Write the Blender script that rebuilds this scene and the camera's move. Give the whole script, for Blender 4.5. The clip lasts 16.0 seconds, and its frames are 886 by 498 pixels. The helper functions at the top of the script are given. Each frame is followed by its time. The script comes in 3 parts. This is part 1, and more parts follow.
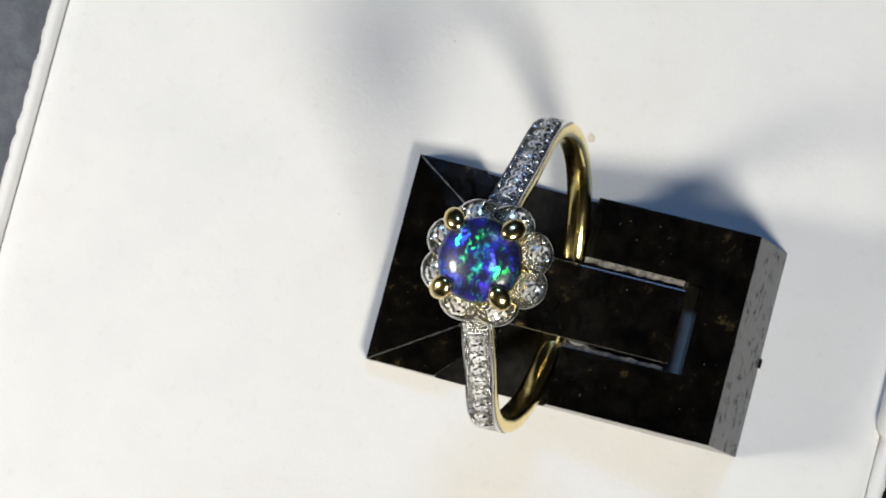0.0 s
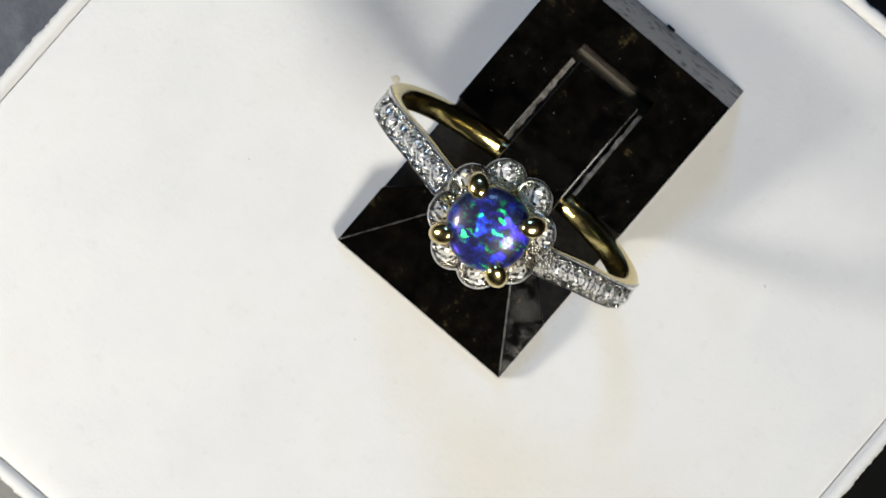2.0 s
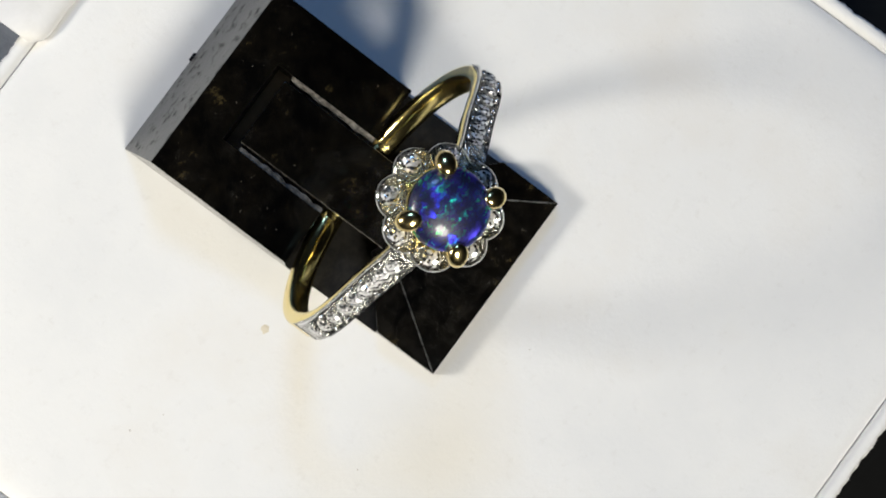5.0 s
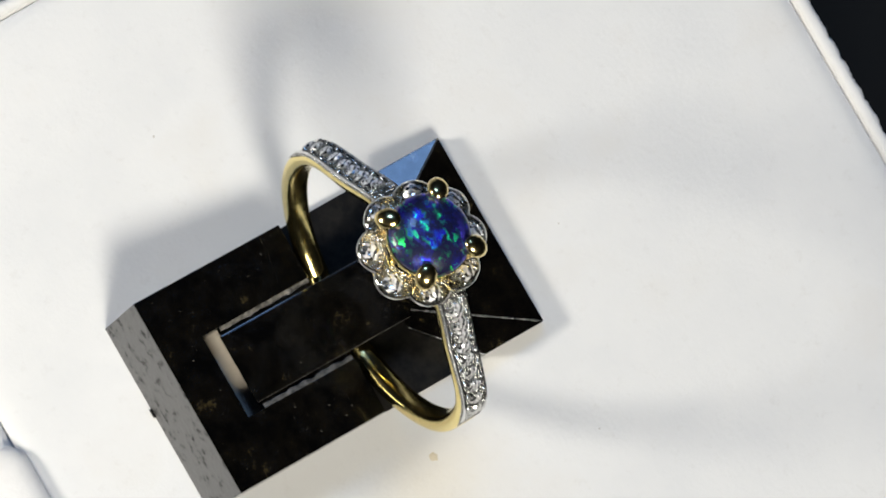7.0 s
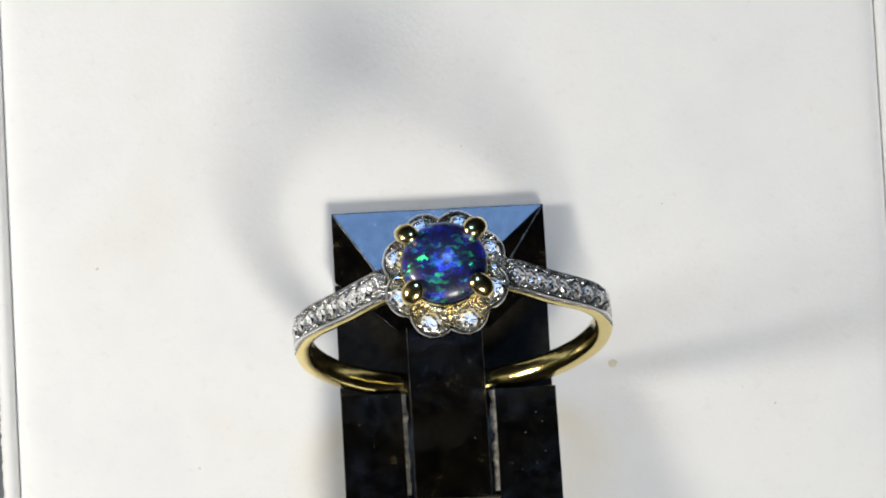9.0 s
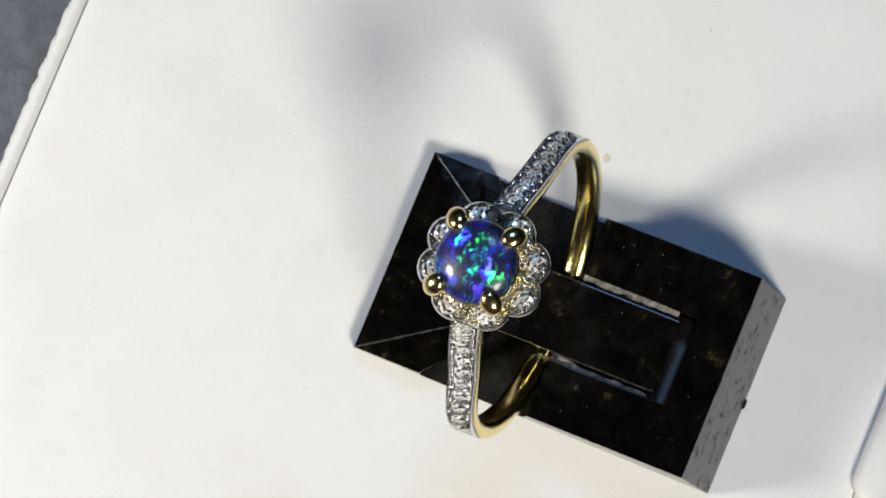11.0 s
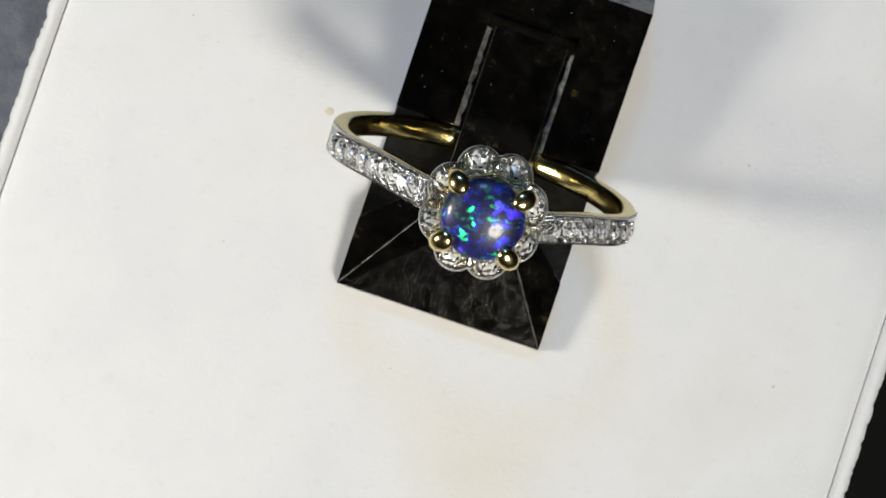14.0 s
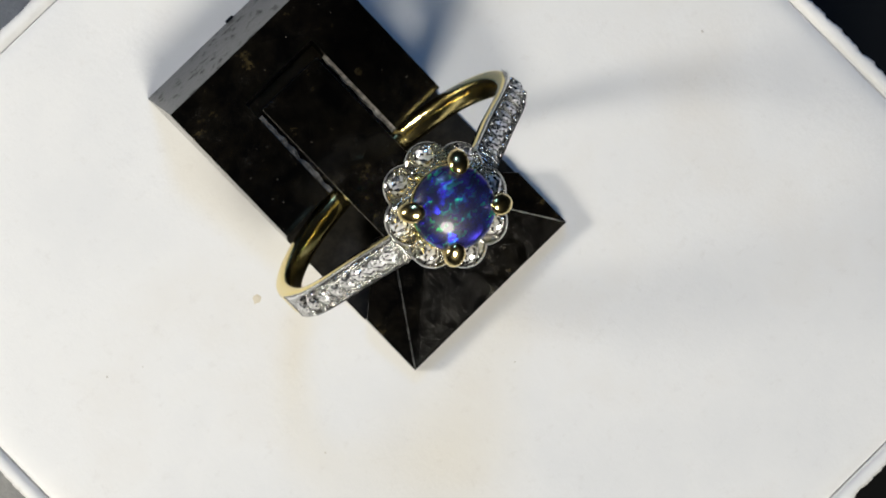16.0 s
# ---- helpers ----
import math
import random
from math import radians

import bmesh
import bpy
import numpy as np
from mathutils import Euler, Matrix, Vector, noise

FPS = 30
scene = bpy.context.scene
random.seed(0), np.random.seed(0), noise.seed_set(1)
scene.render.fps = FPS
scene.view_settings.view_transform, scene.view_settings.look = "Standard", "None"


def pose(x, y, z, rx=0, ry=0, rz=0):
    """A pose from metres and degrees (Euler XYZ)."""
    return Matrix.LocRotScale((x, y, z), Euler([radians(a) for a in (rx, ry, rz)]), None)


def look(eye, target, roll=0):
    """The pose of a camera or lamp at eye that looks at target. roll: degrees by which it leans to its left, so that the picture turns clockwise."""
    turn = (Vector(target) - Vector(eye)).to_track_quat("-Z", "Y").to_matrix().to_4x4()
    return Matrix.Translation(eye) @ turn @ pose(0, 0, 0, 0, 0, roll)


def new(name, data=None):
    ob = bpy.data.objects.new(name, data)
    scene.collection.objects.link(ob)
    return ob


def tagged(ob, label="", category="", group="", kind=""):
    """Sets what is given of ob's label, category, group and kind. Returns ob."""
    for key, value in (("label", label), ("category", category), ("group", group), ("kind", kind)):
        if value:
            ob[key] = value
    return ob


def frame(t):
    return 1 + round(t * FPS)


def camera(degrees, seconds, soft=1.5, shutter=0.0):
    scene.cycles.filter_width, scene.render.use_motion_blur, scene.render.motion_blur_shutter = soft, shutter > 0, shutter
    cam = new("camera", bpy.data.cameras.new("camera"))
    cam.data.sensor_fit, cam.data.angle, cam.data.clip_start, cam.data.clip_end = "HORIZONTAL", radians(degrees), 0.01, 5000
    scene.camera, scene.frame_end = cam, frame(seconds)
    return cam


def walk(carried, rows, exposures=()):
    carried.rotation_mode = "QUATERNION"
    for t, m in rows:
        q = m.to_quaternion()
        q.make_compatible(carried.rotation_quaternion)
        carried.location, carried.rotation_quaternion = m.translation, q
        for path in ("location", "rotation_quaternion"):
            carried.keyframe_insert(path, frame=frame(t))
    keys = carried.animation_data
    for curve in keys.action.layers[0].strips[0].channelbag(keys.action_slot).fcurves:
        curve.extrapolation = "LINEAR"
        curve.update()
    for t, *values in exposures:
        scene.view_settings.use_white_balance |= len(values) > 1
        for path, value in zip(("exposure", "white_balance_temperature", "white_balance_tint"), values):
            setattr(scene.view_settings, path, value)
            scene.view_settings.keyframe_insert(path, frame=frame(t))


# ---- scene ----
# The clock of the turning platter: seconds, degrees
TURN = [(0, -81.80), (0.5, -66.21), (1, -49.28), (1.5, -34.34), (2, -17.60), (2.5, -2.41), (3, 14.29), (3.5, 29.63),
        (4, 46.21), (4.2, 52.5), (6.3, 118.81), (6.5, 126.06), (7, 142.95), (7.5, 158.23), (8, 174.00), (8.5, 190.02),
        (8.7, 196.4), (10.8, 264.3), (11, 270.61), (11.5, 285.69), (12, 301.91), (12.5, 316.93), (13, 332.93), (13.5, 348.42),
        (14, 364.49), (14.5, 379.70), (15, 395.90), (15.5, 411.20), (16, 427.51)]
MM = 0.001

# ---- camera: still, almost straight above the ring ----
cam = camera(14.88, 16.0, 1.9)
EYE, AIM = Vector((-0.00065247, -0.01895733, 0.23198674)), Vector((-0.00065247, 0.00083845, 0.0))
CAM_POSE = look(EYE, AIM) @ pose(0, 0, 0, 0, 0, 23.066)
walk(cam, [(0.0, CAM_POSE), (16.0, CAM_POSE)], exposures=[(0.0, 0.0), (2.0, -0.04), (4.0, -0.04), (6.5, -0.02), (8.7, -0.02), (12.0, -0.07), (16.0, -0.14)])

# ---- light: one warm lamp above, a low one beside the box, one blue window ----
world = bpy.data.worlds.new("world")
scene.world = world
world.use_nodes = True
bg = world.node_tree.nodes["Background"]
bg.inputs["Color"].default_value = (0.55, 0.7, 1.0, 1)
bg.inputs["Strength"].default_value = 0.08


def area_lamp(name, place, target, size, watts, colour, shape="DISK", size_y=None):
    data = bpy.data.lights.new(name, "AREA")
    data.shape, data.size, data.energy, data.color = shape, size, watts, colour
    if size_y:
        data.size_y = size_y
    ob = new(name, data)
    ob.matrix_world = look(place, target)
    return ob


area_lamp("desk_lamp", (0.315, -0.331, 0.536), (0, 0, 0.005), 0.22, 4.1, (0.985, 0.945, 0.848))
area_lamp("side_lamp", (-0.157, -0.077, 0.111), (0, 0, 0.005), 0.045, 0.28, (0.99, 0.94, 0.835))
area_lamp("window_light", (-0.42, 0.88, 1.34), (0, 0, 0), 0.33, 5.8, (0.27, 0.51, 1.0), "RECTANGLE", 0.33)


# ---- materials ----
def material(name):
    m = bpy.data.materials.new(name)
    m.use_nodes = True
    nt = m.node_tree
    return m, nt, nt.nodes["Principled BSDF"]


def add(nt, kind, **sets):
    n = nt.nodes.new(kind)
    for key, value in sets.items():
        if key in n.inputs:
            n.inputs[key].default_value = value
    return n


def coords(nt, scale):
    """Object coordinates; scale 1 gives one unit a millimetre."""
    tc = nt.nodes.new("ShaderNodeTexCoord")
    mp = nt.nodes.new("ShaderNodeMapping")
    mp.inputs["Scale"].default_value = tuple(1000.0 * v for v in (scale if isinstance(scale, tuple) else (scale,) * 3))
    nt.links.new(tc.outputs["Object"], mp.inputs["Vector"])
    return mp.outputs["Vector"]


def noise_tex(nt, vec, scale, detail=4.0, rough=0.55):
    n = add(nt, "ShaderNodeTexNoise", Scale=scale, Detail=detail, Roughness=rough)
    nt.links.new(vec, n.inputs["Vector"])
    return n.outputs["Fac"]


def ramp(nt, fac, stops):
    r = nt.nodes.new("ShaderNodeValToRGB")
    while len(r.color_ramp.elements) < len(stops):
        r.color_ramp.elements.new(0.5)
    for e, (p, c) in zip(r.color_ramp.elements, stops):
        e.position, e.color = p, (*c, 1) if len(c) == 3 else c
    nt.links.new(fac, r.inputs["Fac"])
    return r.outputs["Color"]


def bump(nt, bsdf, height, strength, distance):
    b = add(nt, "ShaderNodeBump", Strength=strength, Distance=distance)
    nt.links.new(height, b.inputs["Height"])
    nt.links.new(b.outputs["Normal"], bsdf.inputs["Normal"])
    return b


def metal(name, colour, rough, wear, relief=0.22):
    m, nt, b = material(name)
    b.inputs["Base Color"].default_value = (*colour, 1)
    b.inputs["Metallic"].default_value = 1
    v = coords(nt, 1)
    n = noise_tex(nt, v, 2.2, 5)
    r = nt.nodes.new("ShaderNodeMapRange")
    r.inputs["To Min"].default_value, r.inputs["To Max"].default_value = rough, rough + wear
    nt.links.new(n, r.inputs["Value"])
    nt.links.new(r.outputs["Result"], b.inputs["Roughness"])
    bump(nt, b, noise_tex(nt, v, 1.3, 4, 0.6), relief, 0.00006)
    return m


GOLD = metal("yellow_gold", (0.91, 0.75, 0.31), 0.08, 0.17, 0.6)
CLAW_GOLD = metal("polished_gold", (0.95, 0.76, 0.34), 0.13, 0.12, 0.15)
SILVER = metal("white_gold", (0.84, 0.83, 0.81), 0.08, 0.1)


def make_grained():
    """White gold cut by the setter's tools between the stones."""
    m, nt, b = material("grained_white_gold")
    b.inputs["Base Color"].default_value = (0.64, 0.63, 0.6, 1)
    b.inputs["Metallic"].default_value = 1
    b.inputs["Roughness"].default_value = 0.15
    v = coords(nt, 1)
    bump(nt, b, noise_tex(nt, v, 4.5, 4, 0.65), 0.7, 0.0003)
    return m


GRAINED = make_grained()


def turned_with(nt, vec):
    """A lean given on the object, in the world's directions."""
    n = nt.nodes.new("ShaderNodeVectorTransform")
    n.vector_type, n.convert_from, n.convert_to = "NORMAL", "OBJECT", "WORLD"
    size = nt.nodes.new("ShaderNodeVectorMath")
    size.operation = "LENGTH"
    nt.links.new(vec, size.inputs[0])
    nt.links.new(vec, n.inputs[0])
    back = nt.nodes.new("ShaderNodeVectorMath")
    back.operation = "SCALE"
    nt.links.new(n.outputs[0], back.inputs[0])
    nt.links.new(size.outputs["Value"], back.inputs["Scale"])
    return back.outputs[0]


def make_diamond():
    """Cut stones: small facets that lean all ways, over a nearly opaque body with painted sparkle."""
    m, nt, b = material("diamond")
    v = coords(nt, 1)
    vor = add(nt, "ShaderNodeTexVoronoi", Scale=6.5)
    nt.links.new(v, vor.inputs["Vector"])
    lean = nt.nodes.new("ShaderNodeVectorMath")
    lean.operation = "MULTIPLY_ADD"
    nt.links.new(vor.outputs["Color"], lean.inputs[0])
    lean.inputs[1].default_value = (1.1, 1.1, 1.1)
    lean.inputs[2].default_value = (-0.55, -0.55, -0.55)
    geo = nt.nodes.new("ShaderNodeNewGeometry")
    both = nt.nodes.new("ShaderNodeVectorMath")
    both.operation = "ADD"
    nt.links.new(turned_with(nt, lean.outputs[0]), both.inputs[0])
    nt.links.new(geo.outputs["Normal"], both.inputs[1])
    unit = nt.nodes.new("ShaderNodeVectorMath")
    unit.operation = "NORMALIZE"
    nt.links.new(both.outputs[0], unit.inputs[0])
    nt.links.new(unit.outputs[0], b.inputs["Normal"])
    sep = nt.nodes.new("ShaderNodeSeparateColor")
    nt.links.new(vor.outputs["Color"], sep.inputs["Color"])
    # dark and white cells: the stone's inner reflections put into its colour
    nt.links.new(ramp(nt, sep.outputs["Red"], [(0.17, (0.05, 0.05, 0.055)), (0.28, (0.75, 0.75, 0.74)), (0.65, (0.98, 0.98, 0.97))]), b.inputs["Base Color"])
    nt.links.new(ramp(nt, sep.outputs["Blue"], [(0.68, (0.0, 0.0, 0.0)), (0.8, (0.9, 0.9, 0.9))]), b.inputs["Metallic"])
    b.inputs["Roughness"].default_value = 0.2
    b.inputs["IOR"].default_value = 2.2
    b.inputs["Transmission Weight"].default_value = 0.05
    b.inputs["Coat Weight"].default_value = 0.4
    b.inputs["Coat Roughness"].default_value = 0.02
    b.inputs["Coat IOR"].default_value = 2.0
    return m


DIAMOND = make_diamond()


def make_opal():
    """Dark blue body; broad violet sheets and a few green strokes inside, each leaning its own way, so they flash as it turns."""
    m, nt, b = material("opal")
    out = nt.nodes["Material Output"]
    v = coords(nt, 1)
    geo = nt.nodes.new("ShaderNodeNewGeometry")

    def vmath(kind, x, y, z=None):
        n = nt.nodes.new("ShaderNodeVectorMath")
        n.operation = kind
        for i, value in enumerate((x, y, z)):
            if value is None:
                continue
            if isinstance(value, tuple):
                n.inputs[i].default_value = value
            else:
                nt.links.new(value, n.inputs[i])
        return n.outputs[0]

    def sheet(scale, turn, lean, warp, rough, stops, pick, patches, bias=(0.0, 0.0)):
        jit = add(nt, "ShaderNodeTexNoise", Scale=1.3, Detail=3.0)
        nt.links.new(v, jit.inputs["Vector"])
        bent = vmath("MULTIPLY_ADD", jit.outputs["Color"], (warp, warp, warp), v)
        mp = nt.nodes.new("ShaderNodeMapping")
        mp.inputs["Scale"].default_value, mp.inputs["Rotation"].default_value = scale, turn
        nt.links.new(bent, mp.inputs["Vector"])
        vor = add(nt, "ShaderNodeTexVoronoi", Scale=1.0)
        nt.links.new(mp.outputs["Vector"], vor.inputs["Vector"])
        tilt = vmath("MULTIPLY_ADD", vor.outputs["Color"], (lean, lean, lean), (-lean / 2 + bias[0], -lean / 2 + bias[1], -lean / 2))
        unit = vmath("NORMALIZE", vmath("ADD", turned_with(nt, tilt), geo.outputs["Normal"]), None)
        sep = nt.nodes.new("ShaderNodeSeparateColor")
        nt.links.new(vor.outputs["Color"], sep.inputs["Color"])
        tint = ramp(nt, sep.outputs["Green"], stops)
        for mask in (ramp(nt, sep.outputs["Red"], pick), patches):
            mul = nt.nodes.new("ShaderNodeMix")
            mul.data_type, mul.blend_type = "RGBA", "MULTIPLY"
            mul.inputs[0].default_value = 1.0
            nt.links.new(tint, mul.inputs[6])
            nt.links.new(mask, mul.inputs[7])
            tint = mul.outputs[2]
        p = add(nt, "ShaderNodeBsdfGlossy", Roughness=rough)
        nt.links.new(tint, p.inputs["Color"])
        nt.links.new(unit, p.inputs["Normal"])
        return p.outputs[0]

    body = ramp(nt, noise_tex(nt, v, 0.55, 4), [(0.3, (0.006, 0.009, 0.035)), (0.55, (0.012, 0.014, 0.07)), (0.8, (0.01, 0.025, 0.06))])
    nt.links.new(body, b.inputs["Base Color"])
    b.inputs["Roughness"].default_value = 0.4
    b.inputs["Coat Weight"].default_value, b.inputs["Coat Roughness"].default_value = 0.45, 0.07
    soft = ramp(nt, noise_tex(nt, v, 1.1, 6, 0.65), [(0.43, (0.03, 0.03, 0.03)), (0.57, (1, 1, 1))])
    blue = sheet((0.8, 1.3, 1.0), (0.4, 0.2, 0.6), 1.25, 1.6, 0.38, [(0.0, (0.04, 0.02, 0.56)), (0.5, (0.016, 0.016, 0.8)), (0.75, (0.012, 0.06, 0.32)), (1.0, (0.06, 0.02, 0.5))], [(0.15, (0.0, 0.0, 0.0)), (0.7, (1, 1, 1))], soft)
    fine = ramp(nt, noise_tex(nt, v, 1.1, 5, 0.6), [(0.45, (0.05, 0.05, 0.05)), (0.58, (1, 1, 1))])
    green = sheet((1.5, 4.2, 1.9), (0.3, 0.2, 0.9), 1.3, 1.3, 0.33, [(0.0, (0.01, 0.85, 0.16)), (0.6, (0.02, 0.8, 0.1)), (1.0, (0.01, 0.28, 0.4))], [(0.67, (0, 0, 0)), (0.78, (1, 1, 1))], fine, (-0.17, 0.14))
    total = b.outputs[0]
    for layer in (blue, green):
        plus = nt.nodes.new("ShaderNodeAddShader")
        nt.links.new(total, plus.inputs[0])
        nt.links.new(layer, plus.inputs[1])
        total = plus.outputs[0]
    nt.links.new(total, out.inputs["Surface"])
    return m


OPAL = make_opal()


def make_plastic(name="black_plastic", low=0.1, mid=0.19, high=0.34, polish=0.35, smears=(0.02, 0.34)):
    m, nt, b = material(name)
    v = coords(nt, 1)
    # gold-brown mottle in the colour stands for the ring mirrored in the plastic
    col = ramp(nt, noise_tex(nt, v, 0.4, 8, 0.75), [(0.42, (0.0015, 0.0015, 0.0015)), (0.6, (0.005, 0.0042, 0.003)), (0.74, (0.08, 0.06, 0.024))])
    dust = ramp(nt, noise_tex(nt, v, 4.5, 2, 0.5), [(0.74, (0, 0, 0)), (0.8, (1, 1, 1))])
    mixd = nt.nodes.new("ShaderNodeMix")
    mixd.data_type = "RGBA"
    nt.links.new(dust, mixd.inputs[0])
    nt.links.new(col, mixd.inputs[6])
    mixd.inputs[7].default_value = (0.16, 0.145, 0.12, 1)
    nt.links.new(mixd.outputs[2], b.inputs["Base Color"])
    rough = ramp(nt, noise_tex(nt, v, 0.6, 8, 0.75), [(0.35, (low, low, low)), (0.55, (mid, mid, mid)), (0.7, (high, high, high))])
    nt.links.new(rough, b.inputs["Roughness"])
    scratch = noise_tex(nt, coords(nt, (5.0, 0.5, 1.0)), 1.0, 6, 0.7)
    bump(nt, b, scratch, 0.26, 0.0001)
    # finger smears and dust: patches that scatter more than the clean plastic
    smear = noise_tex(nt, v, 0.8, 9, 0.75)
    lo, hi = smears
    nt.links.new(ramp(nt, smear, [(0.42, (lo, lo, lo)), (0.54, ((lo + hi) * 0.4,) * 3), (0.68, (hi, hi, hi))]), b.inputs["Specular IOR Level"])
    b.inputs["Coat Weight"].default_value, b.inputs["Coat Roughness"].default_value = polish, 0.05
    return m


PLASTIC = make_plastic()


def make_dusty():
    m, nt, b = material("dusty_plastic")
    v = coords(nt, 1)
    nt.links.new(ramp(nt, noise_tex(nt, v, 0.9, 6, 0.7), [(0.4, (0.002, 0.002, 0.002)), (0.72, (0.016, 0.014, 0.011))]), b.inputs["Base Color"])
    b.inputs["Roughness"].default_value = 0.5
    b.inputs["Specular IOR Level"].default_value = 0.2
    return m


DUSTY = make_dusty()
GLOSSY = make_plastic("glossy_black_plastic", 0.13, 0.16, 0.22, 0.6, (0.0, 0.32))


def make_pitted():
    """The end bar: black plastic with rough pits, greyed in colour for the pad's reflection."""
    m, nt, b = material("pitted_plastic")
    v = coords(nt, 1)
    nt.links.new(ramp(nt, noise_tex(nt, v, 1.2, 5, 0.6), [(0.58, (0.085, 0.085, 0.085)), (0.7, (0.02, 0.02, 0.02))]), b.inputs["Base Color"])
    pit = ramp(nt, noise_tex(nt, v, 1.2, 5, 0.6), [(0.56, (0.3, 0.3, 0.3)), (0.7, (0.7, 0.7, 0.7))])
    nt.links.new(pit, b.inputs["Roughness"])
    gloss = ramp(nt, noise_tex(nt, v, 1.2, 5, 0.6), [(0.5, (0.5, 0.5, 0.5)), (0.68, (0.15, 0.15, 0.15))])
    nt.links.new(gloss, b.inputs["Specular IOR Level"])
    bump(nt, b, noise_tex(nt, v, 1.2, 5, 0.6), 0.2, 0.0002)
    return m


PITTED = make_pitted()


def make_scuffed():
    m, nt, b = material("scuffed_plastic")
    v = coords(nt, 1)
    nt.links.new(ramp(nt, noise_tex(nt, v, 2.5, 5, 0.7), [(0.38, (0.04, 0.038, 0.034)), (0.62, (0.26, 0.245, 0.22))]), b.inputs["Base Color"])
    b.inputs["Roughness"].default_value = 0.55
    return m


SCUFFED = make_scuffed()


def make_ridge():
    """Rubbed edges of the wedge: satin gloss on black, greyed in colour to strengthen the glint."""
    m, nt, b = material("rubbed_glint_plastic")
    v = coords(nt, 1)
    nt.links.new(ramp(nt, noise_tex(nt, v, 2.5, 5, 0.7), [(0.4, (0.02, 0.02, 0.02)), (0.66, (0.08, 0.08, 0.075))]), b.inputs["Base Color"])
    nt.links.new(ramp(nt, noise_tex(nt, v, 1.6, 5, 0.7), [(0.35, (0.2, 0.2, 0.2)), (0.65, (0.36, 0.36, 0.36))]), b.inputs["Roughness"])
    b.inputs["Specular IOR Level"].default_value = 0.9
    return m


RUBBED_GLINT = make_ridge()


def make_pad():
    m, nt, b = material("white_flock")
    v = coords(nt, 1)
    blot = ramp(nt, noise_tex(nt, v, 0.07, 4, 0.6), [(0.3, (0.77, 0.77, 0.765)), (0.52, (0.82, 0.815, 0.8)), (0.72, (0.795, 0.775, 0.74))])
    fleck = ramp(nt, noise_tex(nt, v, 0.9, 4, 0.7), [(0.25, (0.84, 0.82, 0.8)), (0.42, (1, 1, 1))])
    mul = nt.nodes.new("ShaderNodeMix")
    mul.data_type, mul.blend_type = "RGBA", "MULTIPLY"
    mul.inputs[0].default_value = 0.35
    nt.links.new(blot, mul.inputs[6])
    nt.links.new(fleck, mul.inputs[7])
    nt.links.new(mul.outputs[2], b.inputs["Base Color"])
    b.inputs["Roughness"].default_value = 0.9
    b.inputs["Specular IOR Level"].default_value = 0.15
    bump(nt, b, noise_tex(nt, v, 2.5, 6, 0.7), 0.3, 0.0001)
    return m


PAD = make_pad()


def plain(name, dark, light, scale, rough, relief, shine=0.5):
    m, nt, b = material(name)
    v = coords(nt, 1)
    nt.links.new(ramp(nt, noise_tex(nt, v, scale, 5), [(0.35, dark), (0.65, light)]), b.inputs["Base Color"])
    b.inputs["Roughness"].default_value = rough
    b.inputs["Specular IOR Level"].default_value = shine
    bump(nt, b, noise_tex(nt, v, scale * 6, 4), 0.3, relief)
    return m


CARD = plain("white_card", (0.76, 0.75, 0.73), (0.82, 0.81, 0.8), 0.5, 0.8, 0.0001)
# warm tan counters the window's blue on the added floor in the slot
SLOT_FLOOR = plain("slot_floor_tan", (0.5, 0.44, 0.35), (0.6, 0.53, 0.43), 0.5, 0.85, 0.0001)
PLATTER = plain("grey_rubber", (0.05, 0.052, 0.056), (0.075, 0.076, 0.08), 0.4, 0.75, 0.0001)
WALL = plain("dark_wall_paint", (0.012, 0.012, 0.013), (0.02, 0.02, 0.021), 0.002, 0.85, 0.001)
TABLE = plain("dark_table", (0.003, 0.0034, 0.004), (0.007, 0.008, 0.009), 0.03, 0.6, 0.0003, 0.12)
# paler grey for the lamplit side of the table
LIT_SIDE = plain("grey_lit_side", (0.24, 0.245, 0.25), (0.36, 0.365, 0.37), 0.5, 0.9, 0.0003)
STAIN = plain("yellow_stain", (0.6, 0.52, 0.36), (0.72, 0.66, 0.54), 1.2, 0.9, 0.00005)
FLECK = plain("grey_lint", (0.52, 0.49, 0.44), (0.68, 0.66, 0.62), 1.5, 0.9, 0.00005)


# ---- building helpers, all in millimetres ----
def part(name, bm, mat, parent=None, label="", smooth=None, m=None):
    if m is not None:
        bm.transform(m)
    bm.transform(Matrix.Scale(MM, 4))
    bmesh.ops.recalc_face_normals(bm, faces=bm.faces)
    me = bpy.data.meshes.new(name)
    bm.to_mesh(me)
    bm.free()
    me.materials.append(mat)
    if smooth is not None:
        for p in me.polygons:
            p.use_smooth = True
        if smooth > 0:
            me.set_sharp_from_angle(angle=radians(smooth))
    ob = new(name, me)
    ob.parent = parent
    if label:
        tagged(ob, label)
    return ob


def piece(name, mesh, parent, m):
    """Another object on a shared mesh; m in millimetres."""
    ob = new(name, mesh)
    ob.parent = parent
    ob.matrix_local = Matrix.Translation(m.translation * MM) @ m.to_3x3().to_4x4()
    return ob


def thing(name, label, category, kind="", group=""):
    return tagged(new(name), label, category, group, kind)


def solid(bm, pts, faces):
    vs = [bm.verts.new(p) for p in pts]
    return [bm.faces.new([vs[i] for i in f]) for f in faces]


HEX = [(0, 3, 2, 1), (4, 5, 6, 7), (0, 1, 5, 4), (1, 2, 6, 5), (2, 3, 7, 6), (3, 0, 4, 7)]


